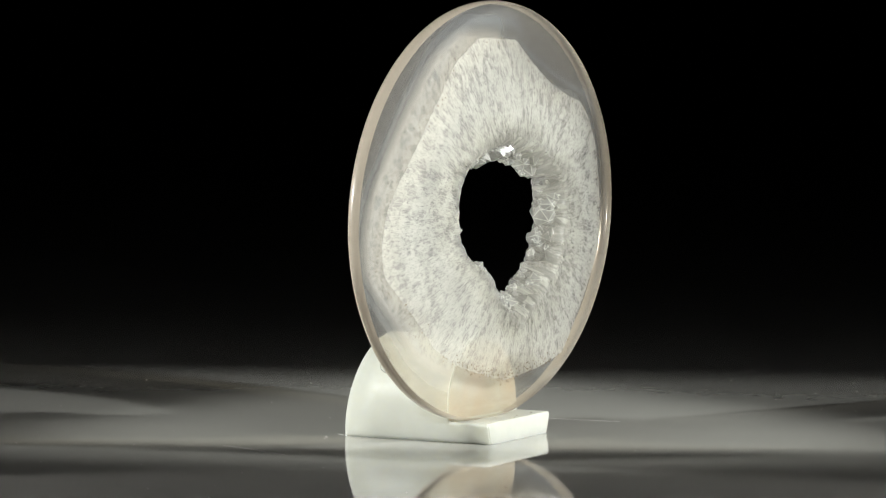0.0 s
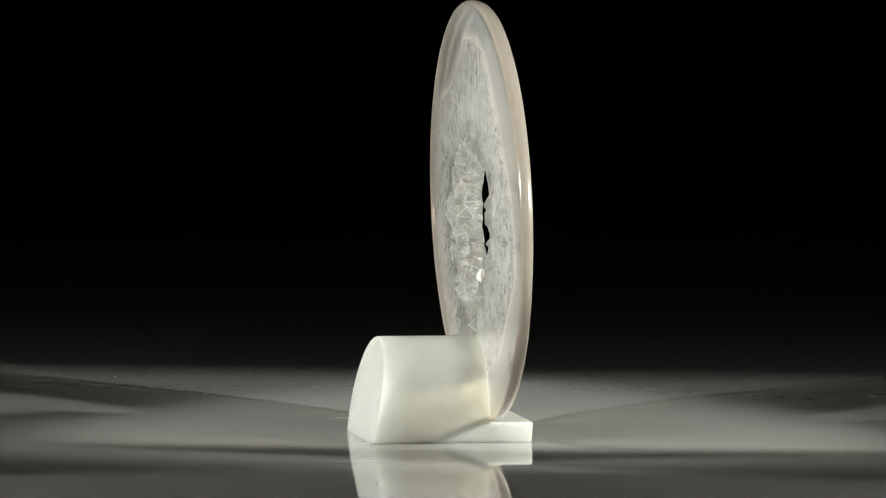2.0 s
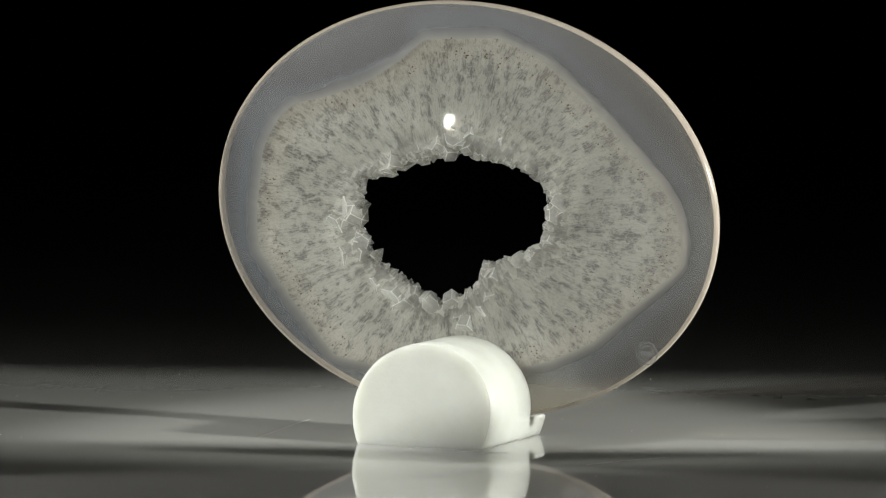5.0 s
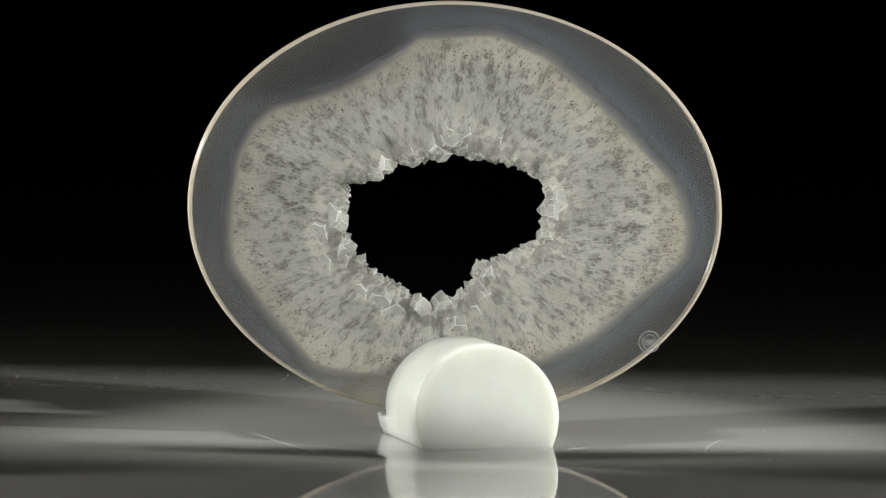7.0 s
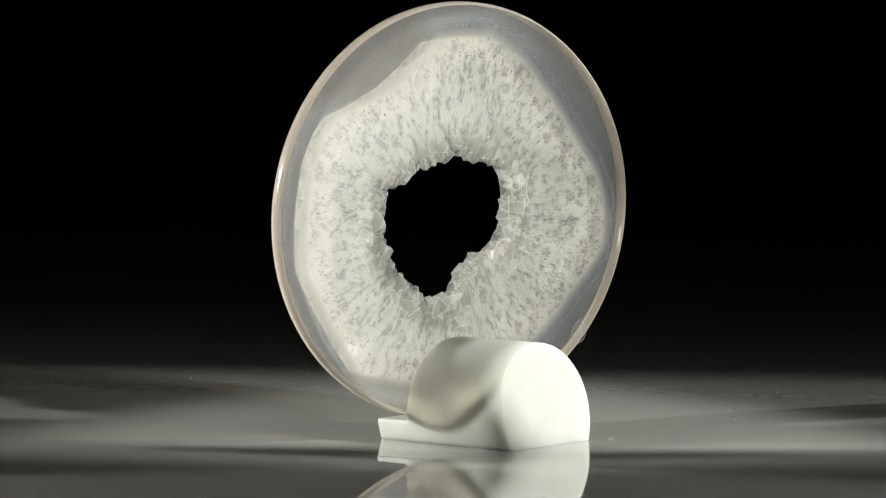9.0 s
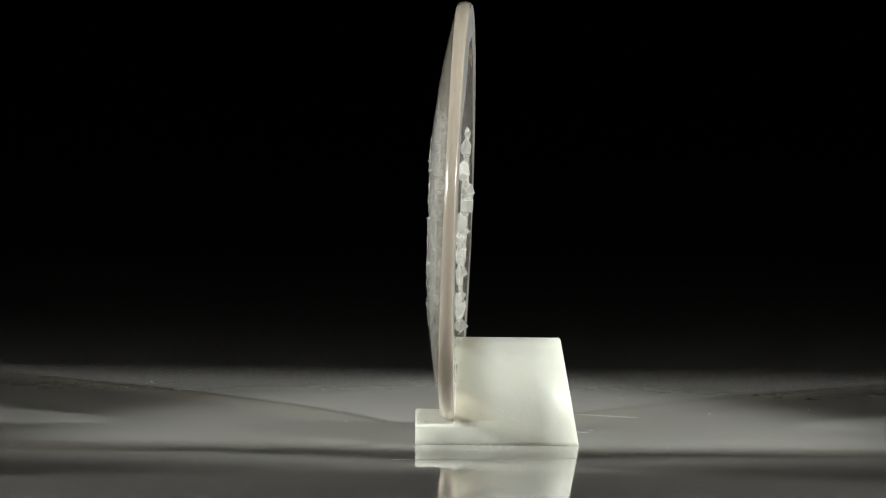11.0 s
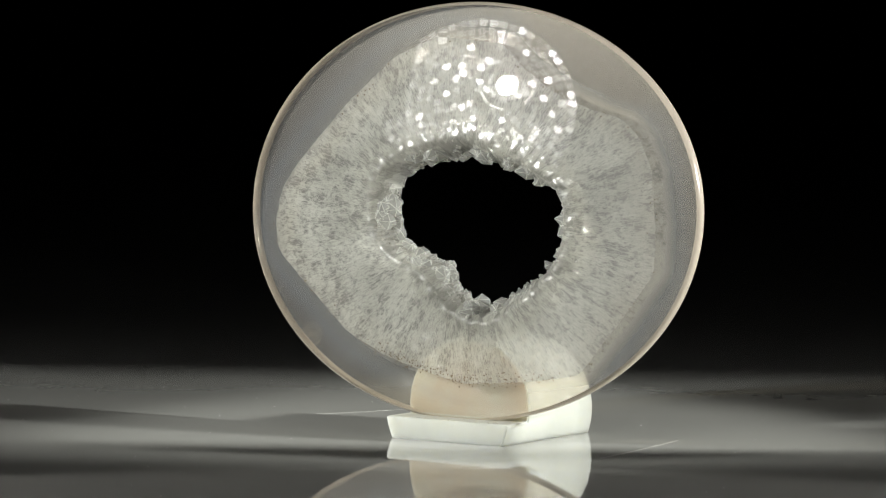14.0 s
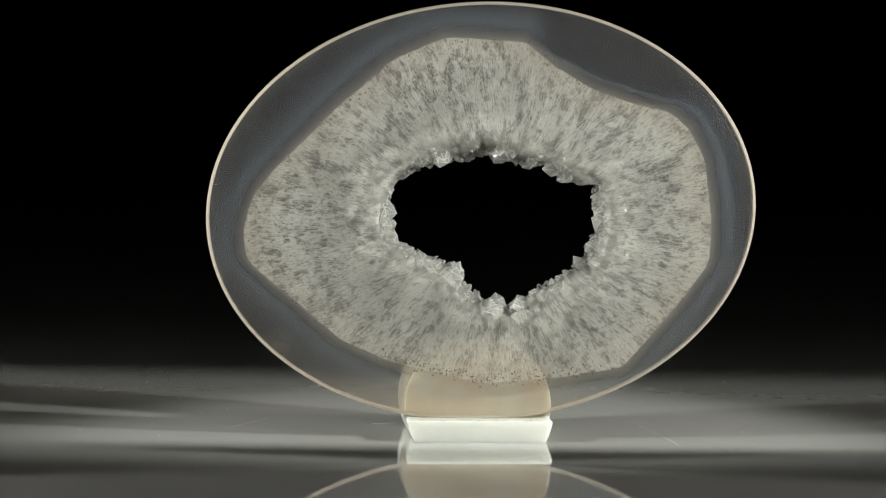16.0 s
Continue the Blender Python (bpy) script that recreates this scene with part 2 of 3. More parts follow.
def box_bm(sx, sy, sz, bevel=0.0, at=(0, 0, 0)):
    bm = bmesh.new()
    bmesh.ops.create_cube(bm, size=1, matrix=Matrix.Translation(at) @ Matrix.Diagonal((sx, sy, sz, 1)))
    if bevel:
        bmesh.ops.bevel(bm, geom=bm.edges[:], offset=bevel, segments=2, affect="EDGES")
    return bm


# ---- large structure ----
def build_room():
    bm = box_bm(5.0, 5.0, 0.04, 0, (0, 0.8, -0.02))
    tagged(part("floor", bm, FLOOR), "glossy grey acrylic table surface fading into darkness", "surface", kind="structure")
    walls = (("backdrop", 5.2, 0.05, 3.2, (0, 3.32, 1.5)), ("wall_south", 5.2, 0.05, 3.2, (0, -1.72, 1.5)),
             ("wall_west", 0.05, 5.0, 3.2, (-2.53, 0.8, 1.5)), ("wall_east", 0.05, 5.0, 3.2, (2.53, 0.8, 1.5)))
    for name, sx, sy, sz, at in walls:
        tagged(part(name, box_bm(sx, sy, sz, 0, at), CLOTH), "black studio cloth hanging behind the display", "backdrop", kind="structure")
    tagged(part("ceiling", box_bm(5.2, 5.2, 0.05, 0, (0, 0.8, 3.13)), CLOTH), "black studio ceiling", "ceiling", kind="structure")


# ---- the stand ----
SLAB_C = (0.0024, -0.0013, 0.0522)     # centre of the slab's flat back
STAND_X, RADIUS, RISE, AXIS_Z, LEDGE_Z = 0.0020, 0.0168, 0.0155, 0.0077, 0.0049
FRONT_Y, SEAT_Y, BACK_Y = -0.0121, -0.0010, 0.0251


def seat_y(x, z):
    """The seat is cut to the slab's flat back, which stands a little askew and sits 0.3 mm into it."""
    return SLAB_C[1] - 0.0003 - 0.0402 * (x - SLAB_C[0]) + 0.0262 * (z - SLAB_C[2])


def stand_side(steps):
    """Right-hand side of the arch section from the foot to just short of the crown; the ledge height is one of its points."""
    low, cut = math.asin(-AXIS_Z / RADIUS), math.asin((LEDGE_Z - AXIS_Z) / RADIUS)
    angles_up = [low + (cut - low) * i / 6 for i in range(7)] + [cut + (math.pi / 2 - cut) * i / steps for i in range(1, steps)]
    return [(RADIUS * math.cos(a), AXIS_Z + (RADIUS if a < 0 else RISE) * math.sin(a)) for a in angles_up]


def build_stand():
    root = tagged(new("display_stand"), "small white translucent stone stand with arched back and low ledge", "stand")
    side = stand_side(26)
    low = 7
    bm = bmesh.new()
    loops = []
    for y, full in ((FRONT_Y, False), (SEAT_Y, True), (SEAT_Y + 0.009, True), (SEAT_Y + 0.018, True), (BACK_Y, True)):
        k = len(side) if full else low
        lean = max(0.0, (y - SEAT_Y) / (BACK_Y - SEAT_Y)) * 0.0042 / (AXIS_Z + RISE)
        def deep(x, z):
            return seat_y(x, z) if y == SEAT_Y else y - lean * z
        right = [bm.verts.new((STAND_X + x, deep(STAND_X + x, z), z)) for x, z in side[:k]]
        left = [bm.verts.new((STAND_X - x, deep(STAND_X - x, z), z)) for x, z in side[:k]]
        top = [bm.verts.new((STAND_X, deep(STAND_X, AXIS_Z + RISE), AXIS_Z + RISE))] if full else []
        loops.append((right, left, top))
    for n, ((r0, l0, t0), (r1, l1, t1)) in enumerate(zip(loops, loops[1:])):
        k = low if n == 0 else len(side)
        for i in range(k - 1):
            bm.faces.new((r0[i], r1[i], r1[i + 1], r0[i + 1]))
            bm.faces.new((l0[i], l0[i + 1], l1[i + 1], l1[i]))
        bm.faces.new((r0[0], l0[0], l1[0], r1[0]))
        if n == 0:
            bm.faces.new((r0[low - 1], r1[low - 1], l1[low - 1], l0[low - 1]))
        else:
            bm.faces.new((r0[-1], r1[-1], t1[0], t0[0]))
            bm.faces.new((l0[-1], t0[0], t1[0], l1[-1]))
    r, l, _ = loops[0]
    bm.faces.new(r + l[::-1])
    r, l, t = loops[1]
    seat = bm.faces.new(r[low - 1:] + t + l[low - 1:][::-1])
    seat.material_index = 1
    r, l, t = loops[-1]
    bm.faces.new(r + t + l[::-1])
    bmesh.ops.recalc_face_normals(bm, faces=bm.faces)
    sharp = [e for e in bm.edges if len(e.link_faces) == 2 and e.calc_face_angle() > 0.6 and max(w.co.z for w in e.verts) > 0.0004]
    bmesh.ops.bevel(bm, geom=sharp, offset=0.00028, segments=2, affect="EDGES")
    for f in bm.faces:
        f.smooth = f.calc_area() < 6e-5 and abs(f.normal.y) < 0.5
    block = part("carved_block", bm, STONE, root)
    block.data.materials.append(SEAT_STONE)
    # chipped grains on the ledge top
    bm = bmesh.new()
    rnd = random.Random(4)
    for i in range(16):
        m = Matrix.Translation((STAND_X + rnd.uniform(-0.013, 0.014), rnd.uniform(FRONT_Y + 0.001, -0.009), LEDGE_Z + 0.00005)) @ Matrix.Diagonal((1, 0.7, 0.3, 1))
        bmesh.ops.create_icosphere(bm, subdivisions=1, radius=rnd.uniform(0.00010, 0.00022), matrix=m)
    tagged(part("grit", bm, PIT, root, "dark grit specks"), kind="stuff")
    return root


# ---- the agate ----
SLAB_A, SLAB_B, SLAB_TILT = 0.0630, 0.04795, radians(3.8)
MID_T, R_H, R_V = 0.0086, 0.33, 0.210
QUARTZ_EDGE = ((-6, 92), (12, 91), (19, 85.4), (27.4, 80.4), (36.5, 77.2), (45.5, 75.2), (50, 71), (53.4, 64), (55, 50), (54.6, 41), (48, 32), (35, 16.8),
               (21.6, 14.6), (3.5, 12.9), (-10.7, 16), (-18.5, 18), (-30, 23), (-38, 30), (-51, 40.4), (-52, 47.5), (-50, 55), (-46, 60.4), (-30.5, 76), (-17.7, 87))
OPENING = ((-17.5, 55.5), (-16, 59.3), (-10.4, 62), (-0.8, 63.6), (4.4, 64.9), (9.5, 62.8), (16, 62.2), (21.2, 59), (27, 57.7), (28, 50), (26.5, 44.2),
           (22.7, 39.6), (15, 35.0), (9.2, 30.6), (6.6, 32.0), (-0.5, 35.0), (-1.9, 40.1), (-9.6, 42.6), (-16.7, 45.1), (-17.4, 51.6))
HUB = (0.0036, -0.0030)                # middle of the opening in slab space
ROUND = 360


def local_poly(pts):
    return [((x / 1000 - SLAB_C[0]) - HUB[0], (z / 1000 - SLAB_C[2]) - HUB[1]) for x, z in pts]


def reach(poly, a):
    """Distance from the hub to the polygon's side at the angle a."""
    c, s = math.cos(a), math.sin(a)
    best = 1.0
    for (x0, z0), (x1, z1) in zip(poly, poly[1:] + poly[:1]):
        dx, dz = x1 - x0, z1 - z0
        den = c * dz - s * dx
        if abs(den) < 1e-12:
            continue
        r = (x0 * dz - z0 * dx) / den
        k = (x0 * s - z0 * c) / den
        if r > 0 and -1e-9 <= k <= 1 + 1e-9:
            best = min(best, r)
    return best


def outline(a, inset=0.0):
    """Distance from the hub to the slab's oval edge at the angle a."""
    c, s = math.cos(a), math.sin(a)
    ct, st = math.cos(SLAB_TILT), math.sin(SLAB_TILT)
    ex, ez = (c * ct + s * st) / (SLAB_A - inset), (-c * st + s * ct) / (SLAB_B - inset)
    hx, hz = (HUB[0] * ct + HUB[1] * st) / (SLAB_A - inset), (-HUB[0] * st + HUB[1] * ct) / (SLAB_B - inset)
    qa, qb, qc = ex * ex + ez * ez, 2 * (ex * hx + ez * hz), hx * hx + hz * hz - 1
    return (-qb + math.sqrt(qb * qb - 4 * qa * qc)) / (2 * qa)


def dome(x, z):
    """Thickness of the slab at a place, from the flat back to the domed front."""
    return max(0.0014, MID_T - x * x / (2 * R_H) - z * z / (2 * R_V))


EDGE_POLY, HOLE_POLY = local_poly(QUARTZ_EDGE), local_poly(OPENING)


def angles():
    return [2 * math.pi * i / ROUND for i in range(ROUND)]


def edge_r(a):
    soft = sum(reach(EDGE_POLY, a + d) for d in (-0.03, -0.015, 0, 0.015, 0.03)) / 5
    return soft + 0.00025 * noise.noise((math.cos(a) * 30, math.sin(a) * 30, 1.0))


def scoop(r, hole):
    """How far the faces draw together towards the opening: front and back share of the thickness."""
    k = min(1.0, max(0.0, (r - hole) / 0.0048))
    k = k * k * (3 - 2 * k)
    j = min(1.0, max(0.0, (r - hole) / 0.004))
    return 0.21 + 0.79 * k, 0.06 * (1 - j) ** 2


def hole_smooth(a):
    return sum(reach(HOLE_POLY, a + 0.06 * k) for k in (-3, -2, -1, 0, 1, 2, 3)) / 7


def hole_r(a, depth):
    """depth runs from 0 at the back to 1 at the front."""
    r = reach(HOLE_POLY, a)
    p = Vector((math.cos(a) * 9, math.sin(a) * 9, depth * 1.3))
    jag = noise.noise(p) * 0.0012 + noise.cell(Vector((math.cos(a) * 22, math.sin(a) * 22, depth * 2.5))) * 0.0011
    return r + jag * (0.5 + 0.5 * depth) + 0.0009 + 0.0006 * depth


def grid_faces(bm, rows, uv=None, vals=None, flip=False):
    made = [[bm.verts.new(p) for p in row] for row in rows]
    for k in range(len(made) - 1):
        for i in range(ROUND):
            j = (i + 1) % ROUND
            quad = [made[k][i], made[k][j], made[k + 1][j], made[k + 1][i]]
            if flip:
                quad.reverse()
            f = bm.faces.new(quad)
            if uv is not None:
                table = {made[k][i]: vals[k][i], made[k][j]: vals[k][j], made[k + 1][j]: vals[k + 1][j], made[k + 1][i]: vals[k + 1][i]}
                for loop in f.loops:
                    loop[uv].uv = table[loop.vert]
    return made


def at(a, r, w):
    return (HUB[0] + r * math.cos(a), -w, HUB[1] + r * math.sin(a))


def front_at(a, r):
    x, z = HUB[0] + r * math.cos(a), HUB[1] + r * math.sin(a)
    return (x, -dome(x, z), z)


def crystal_mesh(seed):
    """A six-sided prism with an uneven point, growing along +z."""
    rnd = random.Random(seed)
    bm = bmesh.new()
    base, shoulder = [], []
    for i in range(6):
        a = math.pi / 3 * i + rnd.uniform(-0.2, 0.2)
        k = rnd.uniform(0.8, 1.15)
        base.append(bm.verts.new((math.cos(a) * k, math.sin(a) * k, -0.8)))
        shoulder.append(bm.verts.new((math.cos(a) * k * 0.95, math.sin(a) * k * 0.95, rnd.uniform(0.25, 0.7))))
    tip = bm.verts.new((rnd.uniform(-0.25, 0.25), rnd.uniform(-0.25, 0.25), rnd.uniform(1.1, 1.5)))
    for i in range(6):
        j = (i + 1) % 6
        bm.faces.new((base[i], base[j], shoulder[j], shoulder[i]))
        bm.faces.new((shoulder[i], shoulder[j], tip))
    bm.faces.new(list(reversed(base)))
    done = bmesh.ops.bevel(bm, geom=bm.edges[:], offset=0.032, segments=1, affect="EDGES")
    for f in done["faces"]:
        f.material_index = 1
    me = mesh_of("crystal", bm, CRYSTAL)
    me.materials.append(INNER)
    return me


def build_agate():
    root = tagged(new("agate_slab"), "oval polished white agate slab with a jagged crystal-lined opening, standing upright in a stand", "agate")
    A = angles()
    er = [edge_r(a) for a in A]
    HS = [hole_smooth(a) for a in A]
    parts = []
    # milky quartz: back face, wall of the opening, front face
    bm = bmesh.new()
    quv = bm.loops.layers.uv.new("UVMap")
    rows = []
    for k in range(25):
        t = k / 24
        row = []
        for i, a in enumerate(A):
            hole = HS[i]
            r = er[i] * (1 - t) + hole * t + (hole_r(a, 0.0) - hole) * t ** 6
            x, _, z = at(a, r, 0)
            row.append((x, -dome(x, z) * scoop(r, hole)[1], z))
        rows.append(row)
    for d in (0.33, 0.66):
        row = []
        for a in A:
            r = hole_r(a, d) - 0.0004
            x, _, z = at(a, r, 0)
            row.append((x, -(0.06 + 0.15 * d) * dome(x, z), z))
        rows.append(row)
    for k in range(25):
        t = 1 - k / 24
        row = []
        for i, a in enumerate(A):
            hole = HS[i]
            r = er[i] * (1 - t) + hole * t + (hole_r(a, 1.0) - hole) * t ** 6
            x, y, z = front_at(a, r)
            near = max(0.0, 1 - (r - hole) / 0.0075)
            rough = noise.noise(Vector((x * 650, z * 650, 0.5))) * 0.0007 * near ** 0.5
            row.append((x, y * scoop(r, hole)[0] + rough, z))
        rows.append(row)
    vals = []
    for row in rows:
        far = [math.hypot(q[0] - HUB[0], q[2] - HUB[1]) for q in row]
        vals.append([(max(0.0, f - hole_r(a, 0.5)) / 0.02, max(0.0, e - f) / 0.02) for f, a, e in zip(far, A, er)])
    grid_faces(bm, rows[:28], quv, vals[:28], flip=True)
    for f in bm.faces:
        f.smooth = True
    parts.append(part("quartz_back", bm, QUARTZ_BACK, root, "milky white quartz with soft grey blotches"))
    bm = bmesh.new()
    quv = bm.loops.layers.uv.new("UVMap")
    grid_faces(bm, rows[27:], quv, vals[27:], flip=True)
    for f in bm.faces:
        f.smooth = True
    parts.append(part("quartz_front", bm, QUARTZ, root, "milky white radiating quartz with clear grey patches"))
    # chalcedony: back band and front band, with distance from the quartz as a coordinate
    for name, back in (("chalcedony_back", True), ("chalcedony_front", False)):
        bm = bmesh.new()
        uv = bm.loops.layers.uv.new("UVMap")
        rows, vals = [], []
        for k in range(15):
            t = k / 14
            row, val = [], []
            for i, a in enumerate(A):
                far = outline(a, 0.0008 if back else 0.0007)
                r = er[i] * (1 - t) + far * t
                row.append(at(a, r, 0.0) if back else front_at(a, r))
                val.append((i / ROUND, (r - er[i]) / 0.016))
            rows.append(row)
            vals.append(val)
        grid_faces(bm, rows, uv, vals, flip=not back)
        for f in bm.faces:
            f.smooth = True
        parts.append(part(name, bm, CHALCEDONY_BACK if back else CHALCEDONY, root, "polished blue-grey translucent chalcedony band"))
    # rim: bevels and side
    bm = bmesh.new()
    rows = []
    for inset, d in ((0.0008, 0.0), (0.0004, 0.06), (0.0001, 0.2), (0.0, 0.45), (0.0001, 0.75), (0.0004, 0.9), (0.0007, 1.0)):
        row = []
        for a in A:
            r = outline(a, inset)
            x, _, z = at(a, r, 0)
            row.append((x, -d * dome(x, z), z))
        rows.append(row)
    grid_faces(bm, rows, flip=False)
    for f in bm.faces:
        f.smooth = True
    parts.append(part("rim", bm, RIM, root, "cream ground edge of the slab"))
    # crystals round the opening
    rnd = random.Random(11)
    shapes = [crystal_mesh(s) for s in range(9)]
    for i in range(254):
        a = rnd.uniform(0, 2 * math.pi)
        front = i % 8 != 0
        hole = hole_r(a, 1.0 if front else 0.0)
        size = (rnd.uniform(0.0010, 0.0023) if rnd.random() < 0.7 else rnd.uniform(0.0020, 0.0031)) if front else rnd.uniform(0.0005, 0.001)
        r = hole + (size * 0.55 + abs(rnd.gauss(0.0, 0.0028)) if front else rnd.uniform(0.0004, 0.0018))
        x, _, z = at(a, r, 0)
        way = Vector((-math.cos(a) * 0.5 + rnd.uniform(-0.7, 0.7), rnd.uniform(-1.4, -0.4) if front else rnd.uniform(-0.2, 0.4), -math.sin(a) * 0.5 + rnd.uniform(-0.7, 0.7)))
        ob = new("crystal", shapes[i % 9])
        turn = way.to_track_quat("Z", "Y").to_matrix().to_4x4()
        ob.parent = root
        w = dome(x, z) * (scoop(r, hole)[0] if front else 0.14) - (size * 0.55 if front else 0.0)
        w = min(w, dome(x, z) - size * 1.55) if front else max(w, size * 1.3)
        ob.matrix_basis = Matrix.Translation((x, -w, z)) @ turn @ pose(0, 0, 0, 0, 0, rnd.uniform(0, 360)) @ Matrix.Diagonal((size, size, size * rnd.uniform(0.8, 1.3), 1))
        parts.append(ob)
    for i in range(46):
        a = rnd.uniform(0, 2 * math.pi)
        front = i % 2 == 0
        size = rnd.uniform(0.0008, 0.0015)
        r = hole_r(a, 1.0 if front else 0.0) + size * rnd.uniform(0.2, 0.6)
        x, _, z = at(a, r, 0)
        way = Vector((-math.cos(a) + rnd.uniform(-0.5, 0.5), rnd.uniform(-0.6, 0.1), -math.sin(a) + rnd.uniform(-0.5, 0.5)))
        ob = new("crystal", shapes[i % 9])
        ob.parent = root
        w = dome(x, z) * 0.24 if front else max(dome(x, z) * 0.12, size * 1.1)
        ob.matrix_basis = Matrix.Translation((x, -w, z)) @ way.to_track_quat("Z", "Y").to_matrix().to_4x4() @ Matrix.Diagonal((size, size, size * 1.2, 1))
        parts.append(ob)
    # the small points between them, too many to count
    verts, faces = [], []
    for i in range(420):
        a = rnd.uniform(0, 2 * math.pi)
        hole = hole_r(a, 1.0)
        size = rnd.uniform(0.0004, 0.0011)
        r = hole + size * 0.5 + rnd.random() ** 1.6 * 0.0085
        x, _, z = at(a, r, 0)
        way = Vector((-math.cos(a) * 0.4 + rnd.uniform(-0.9, 0.9), rnd.uniform(-1.3, -0.3), -math.sin(a) * 0.4 + rnd.uniform(-0.9, 0.9)))
        w = min(dome(x, z) * scoop(r, hole)[0] - size * 0.35, dome(x, z) - size * 1.3)
        m = Matrix.Translation((x, -w, z)) @ way.to_track_quat("Z", "Y").to_matrix().to_4x4() @ Matrix.Diagonal((size, size, size * rnd.uniform(0.9, 1.4), 1))
        shape = shapes[i % 9]
        first = len(verts)
        verts += [m @ v.co for v in shape.vertices]
        faces += [[first + k for k in p.vertices] for p in shape.polygons]
    me = bpy.data.meshes.new("small_crystals")
    me.from_pydata(verts, [], faces)
    me.materials.append(CRYSTAL)
    ob = tagged(new("small_crystals", me), "tiny clear quartz points lining the opening", kind="stuff")
    ob.parent = root
    parts.append(ob)
    # rusty pits along the quartz edge, on both faces
    for name, count, back in (("pits_back", 420, True), ("pits_front", 280, False)):
        bm = bmesh.new()
        for i in range(count):
            a = rnd.uniform(0, 2 * math.pi)
            if not back and rnd.random() < 0.75:
                a = -math.pi / 2 + rnd.uniform(-0.75, 0.6)
            k = int(a / (2 * math.pi) * ROUND) % ROUND
            off = rnd.gauss(0.0035, 0.0012) if back else rnd.gauss(0.0006, 0.0009)
            if back and noise.noise((math.cos(a) * 4, math.sin(a) * 4, 3.0)) < -0.15:
                continue
            r = er[k] - off
            p = at(a, r, 0.0) if back else front_at(a, r)
            s = rnd.uniform(0.00008, 0.00024) if back else rnd.uniform(0.00009, 0.00024)
            bmesh.ops.create_icosphere(bm, subdivisions=1, radius=s, matrix=Matrix.Translation(p) @ pose(0, 0, 0, 0, rnd.uniform(0, 180)) @ Matrix.Diagonal((1.2, 0.4, 0.85, 1)))
        ob = tagged(part(name, bm, PIT, root, "rusty brown pits"), kind="stuff")
        parts.append(ob)
    # etched round mark near the lower edge of the back
    bm = bmesh.new()
    for r0, r1 in ((0.0024, 0.0026), (0.0016, 0.00175)):
        for i in range(40):
            a0, a1 = 2 * math.pi * i / 40, 2 * math.pi * (i + 1) / 40
            bm.faces.new([bm.verts.new((r * math.cos(a), 0.00003, r * math.sin(a))) for r, a in ((r0, a0), (r0, a1), (r1, a1), (r1, a0))])
    for i in range(7):
        x0 = -0.0012 + i * 0.00036
        bm.faces.new([bm.verts.new((x0 + dx, 0.00003, dz)) for dx, dz in ((0, -0.0007), (0.0002, -0.0007), (0.00025, 0.0006), (0.0001, 0.0006))])
    for vtx in bm.verts:
        vtx.co += Vector((-0.0459, 0, -0.0310))
    parts.append(part("etched_mark", bm, ETCH, root, "faint round etched mark"))
    lift = SLAB_B * 1.0 + 0.0002
    for ob in parts:
        ob.matrix_basis = Matrix.Translation((0, 0, lift)) @ ob.matrix_basis
    return root, lift


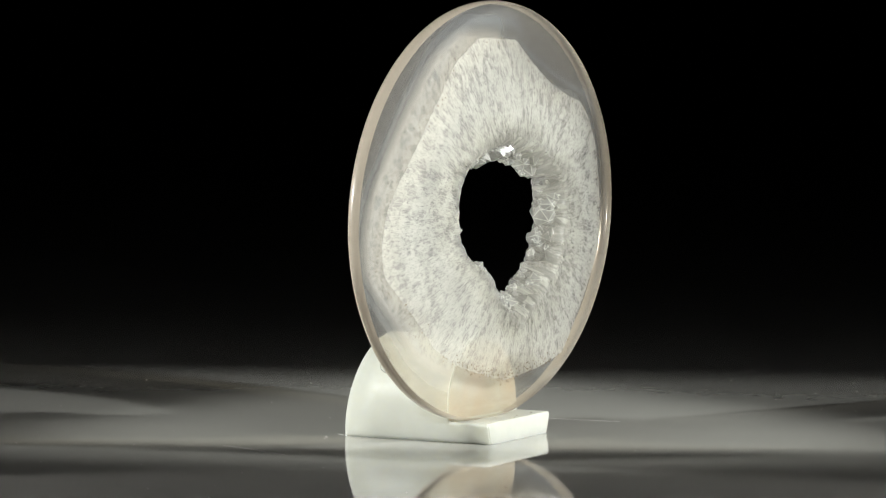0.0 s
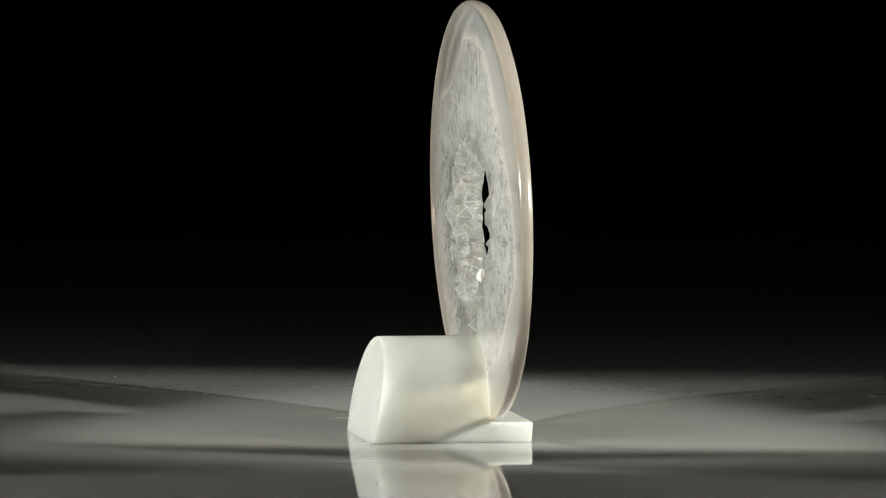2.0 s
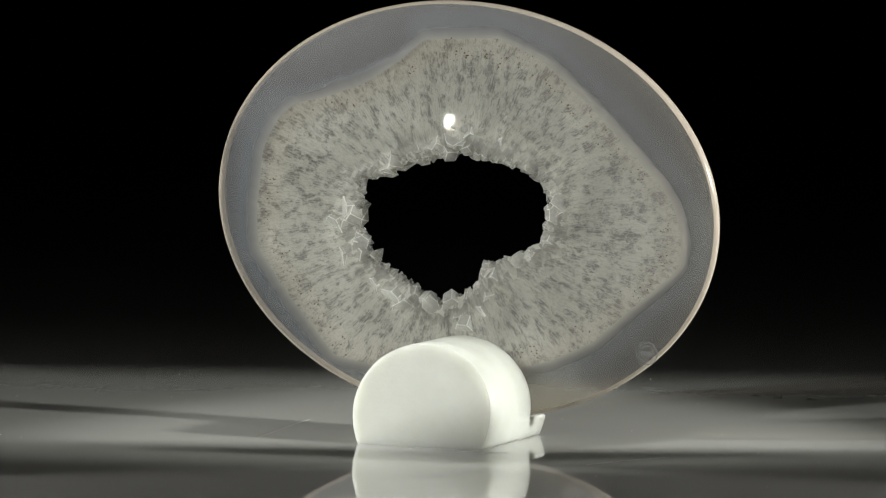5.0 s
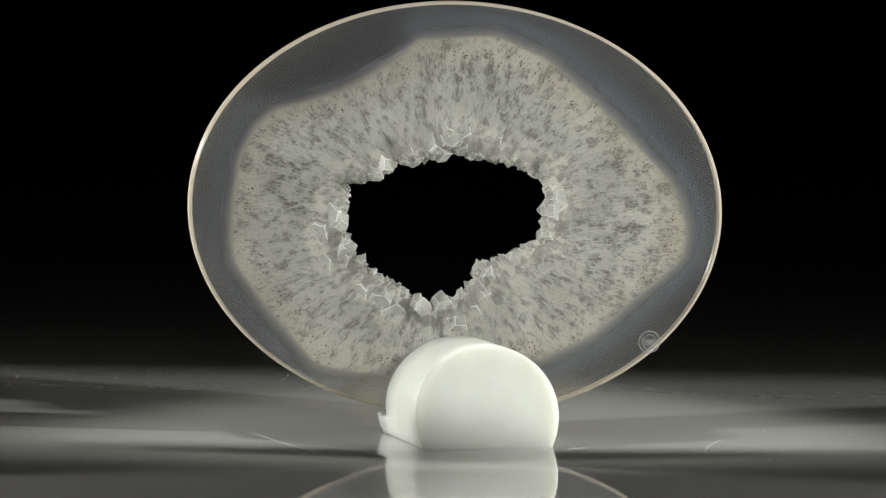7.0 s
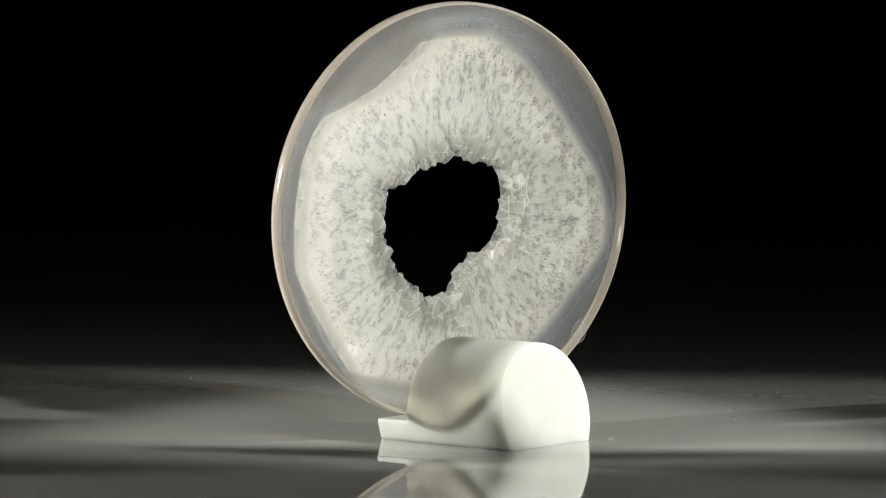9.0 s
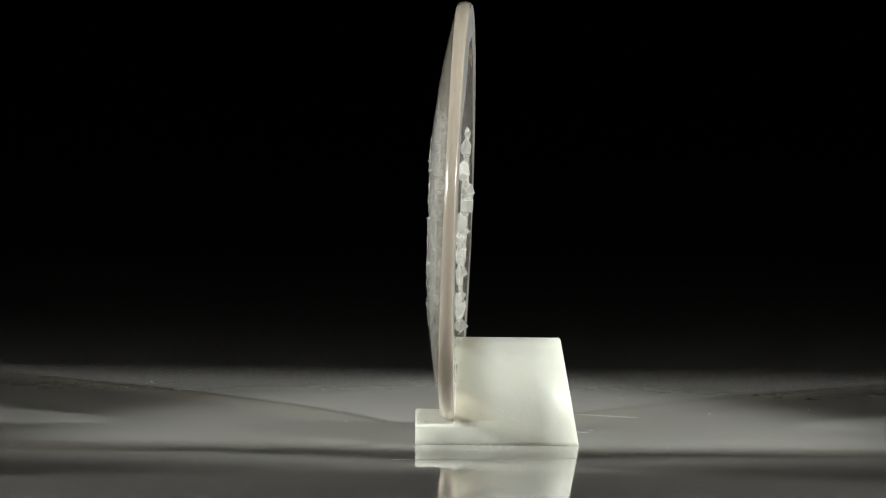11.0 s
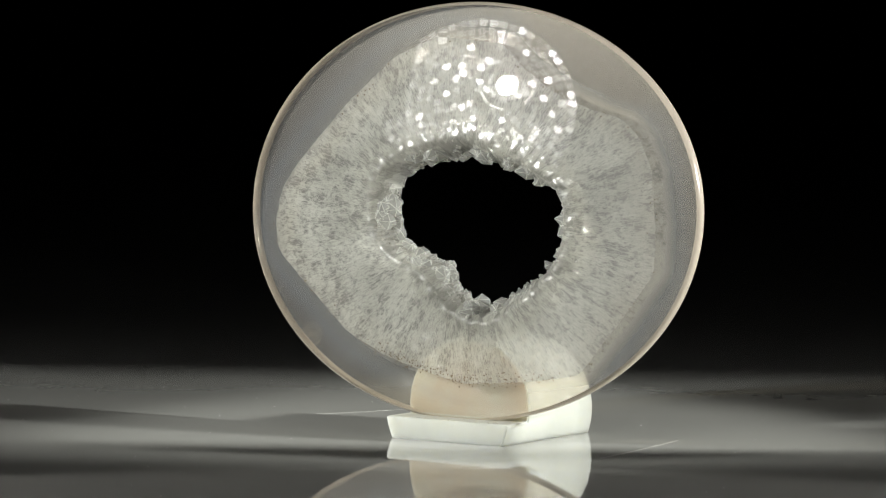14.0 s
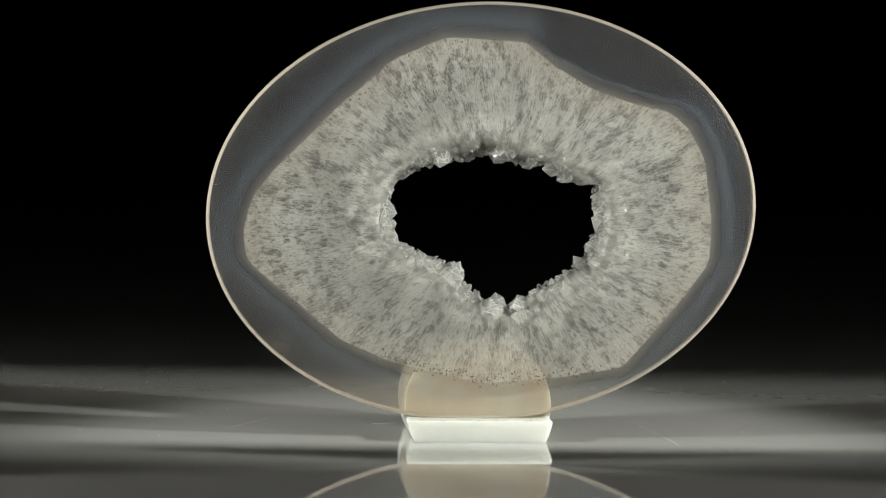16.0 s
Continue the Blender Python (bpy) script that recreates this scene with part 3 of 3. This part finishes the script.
# ---- lamps, seen mirrored in the polished front ----
def build_lamp(side):
    root = tagged(new("studio_lamp"), "small studio lamp with a faceted silver reflector", "lamp", group="studio lamps")
    off_x, off_y = bulb_off(side)
    depth, rad = 0.070, 0.083
    bm = bmesh.new()
    rings = 10
    wide = (rad - 0.009) / rings
    for k in range(rings):
        r0, r1 = 0.009 + wide * (k + 0.08), 0.009 + wide * (k + 0.92)
        count = round(2 * math.pi * (r0 + r1) / 2 / (wide * 1.15))
        for i in range(count):
            a0 = 2 * math.pi * (i + 0.5 * (k % 2)) / count
            span = 2 * math.pi / count * 0.45
            mid = (r0 + r1) / 2
            ring = []
            for r, a in ((r0, a0 - span * 0.7), (mid, a0 - span), (r1, a0 - span * 0.7), (r1, a0 + span * 0.7), (mid, a0 + span), (r0, a0 + span * 0.7)):
                ring.append(bm.verts.new((r * math.cos(a), r * math.sin(a), -depth * (r / rad) ** 2)))
            bm.faces.new(ring)
    part("facets", bm, FACET, root, "bright hexagonal mirror facets")
    bm = bmesh.new()
    rows = 10
    made = []
    for k in range(rows + 1):
        r = 0.008 + (rad + 0.002 - 0.008) * k / rows
        made.append([bm.verts.new((r * math.cos(2 * math.pi * i / 48), r * math.sin(2 * math.pi * i / 48), -depth * (r / rad) ** 2 + 0.004)) for i in range(48)])
    for k in range(rows):
        for i in range(48):
            bm.faces.new((made[k][i], made[k][(i + 1) % 48], made[k + 1][(i + 1) % 48], made[k + 1][i]))
    part("bowl", bm, METAL, root, "black outside of the reflector")
    bm = bmesh.new()
    bmesh.ops.create_uvsphere(bm, u_segments=20, v_segments=12, radius=0.0042, matrix=Matrix.Translation((off_x, off_y, -0.012)) @ Matrix.Diagonal((1.5, 0.9, 1, 1)))
    part("bulb", bm, BULB, root, "glowing bulb", True)
    for r0, r1, z0 in ((0.0150, 0.0180, -0.016), (0.0235, 0.0260, -0.026)):
        bm = bmesh.new()
        for i in range(9):
            if (i + int(r0 * 1000)) % 3 == 0:
                continue
            for k in range(5):
                a0, a1 = 2 * math.pi * (i + k * 0.17) / 9, 2 * math.pi * (i + (k + 1) * 0.17) / 9
                bm.faces.new([bm.verts.new((off_x + r * math.cos(a), off_y + r * math.sin(a), z0)) for r, a in ((r0, a0), (r0, a1), (r1, a1), (r1, a0))])
        part("inner_ring", bm, RING, root, "bright ring round the bulb")
    bm = bmesh.new()
    bmesh.ops.create_cone(bm, segments=32, radius1=0.035, radius2=0.03, depth=0.09, cap_ends=True, matrix=Matrix.Translation((0, 0, 0.052)))
    part("housing", bm, METAL, root)
    # the lamp looks along its own -z
    m = dish_pose(side)
    root.matrix_basis = m
    down = m.translation + (m.to_3x3() @ Vector((0, 0, 0.07)))
    inv = m.inverted()
    bm = bmesh.new()
    bmesh.ops.create_cone(bm, segments=20, radius1=0.009, radius2=0.009, depth=down.z, cap_ends=True, matrix=inv @ Matrix.Translation((down.x, down.y, down.z / 2)))
    part("pole", bm, METAL, root)
    bm = bmesh.new()
    bmesh.ops.create_cone(bm, segments=32, radius1=0.06, radius2=0.055, depth=0.012, cap_ends=True, matrix=inv @ Matrix.Translation((down.x, down.y, 0.006)))
    part("foot", bm, METAL, root)


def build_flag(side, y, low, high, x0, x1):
    """An unseen black card on a rod, added to cut the beam, its edge running across the table."""
    root = tagged(new("light_flag"), "unseen black card on a thin stand, added to cut the beam", "flag", group="light flags")
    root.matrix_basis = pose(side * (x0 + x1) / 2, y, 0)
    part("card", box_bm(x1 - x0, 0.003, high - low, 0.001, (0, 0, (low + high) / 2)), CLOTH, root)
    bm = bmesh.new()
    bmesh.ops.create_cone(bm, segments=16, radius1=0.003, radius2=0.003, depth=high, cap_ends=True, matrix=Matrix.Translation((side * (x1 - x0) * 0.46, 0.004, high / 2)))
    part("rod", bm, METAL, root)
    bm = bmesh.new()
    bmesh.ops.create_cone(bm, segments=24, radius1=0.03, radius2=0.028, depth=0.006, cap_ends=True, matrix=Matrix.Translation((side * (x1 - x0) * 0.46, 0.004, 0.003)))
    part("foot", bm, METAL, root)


# ---- dust that turns with the surface ----
def build_dust():
    rnd = random.Random(21)
    bm = bmesh.new()
    for i in range(90):
        a, r = rnd.uniform(0, 2 * math.pi), 0.02 + 0.15 * math.sqrt(rnd.random())
        s = rnd.uniform(0.00005, 0.00014)
        bmesh.ops.create_icosphere(bm, subdivisions=1, radius=s, matrix=Matrix.Translation((r * math.cos(a), r * math.sin(a), s * 0.5)) @ Matrix.Diagonal((1, 1.4, 0.6, 1)))
    dust = tagged(part("dust_specks", bm, DUST), "tiny pale dust specks lying on glossy acrylic", "dust", kind="stuff")
    hairs = []
    for a0, r0, length, bend, thick in ((-0.35, 0.050, 0.042, 0.10, 0.00003), (2.4, 0.060, 0.025, -0.3, 0.000025), (1.9, 0.030, 0.007, 0.9, 0.00004), (2.05, 0.033, 0.006, -1.0, 0.00004)):
        bm = bmesh.new()
        rows = []
        head = a0 + 2.0
        p = Vector((r0 * math.cos(a0), r0 * math.sin(a0), thick))
        for k in range(13):
            side = Vector((-math.sin(head), math.cos(head), 0)) * thick
            rows.append([bm.verts.new(p + side), bm.verts.new(p + Vector((0, 0, thick * 1.2))), bm.verts.new(p - side)])
            p = p + Vector((math.cos(head), math.sin(head), 0)) * (length / 12)
            head += bend / 12
        for q0, q1 in zip(rows, rows[1:]):
            for i in (0, 1):
                bm.faces.new((q0[i], q1[i], q1[i + 1], q0[i + 1]))
        hairs.append(tagged(part("hair", bm, DUST), "fine pale hair lying on glossy acrylic", "hair", group="hairs on the table"))
    return [dust] + hairs


build_room()
STAND = build_stand()
AGATE, LIFT = build_agate()
for side in LAMP_SIDES:
    build_lamp(side)
    # unseen cards added to cut the light on the far and near floor
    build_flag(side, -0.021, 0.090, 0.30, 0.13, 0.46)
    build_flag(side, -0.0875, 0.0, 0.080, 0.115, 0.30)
DUST_OB = build_dust()

START_DEG, DEG_PER_S = -295.55, 18.7333
SLAB_POSE = pose(*SLAB_C) @ pose(0, 0, 0, -1.5, 0, -2.3) @ Matrix.Translation((0, 0, -LIFT))


def motions():
    """One steady turn, seen from above against the clock."""
    times = [i * 0.5 for i in range(33)]
    spin = [(t, pose(0, 0, 0, 0, 0, START_DEG + DEG_PER_S * t)) for t in times]
    walk(STAND, spin)
    for ob in DUST_OB:
        walk(ob, spin)
    walk(AGATE, [(t, m @ SLAB_POSE) for t, m in spin])


motions()
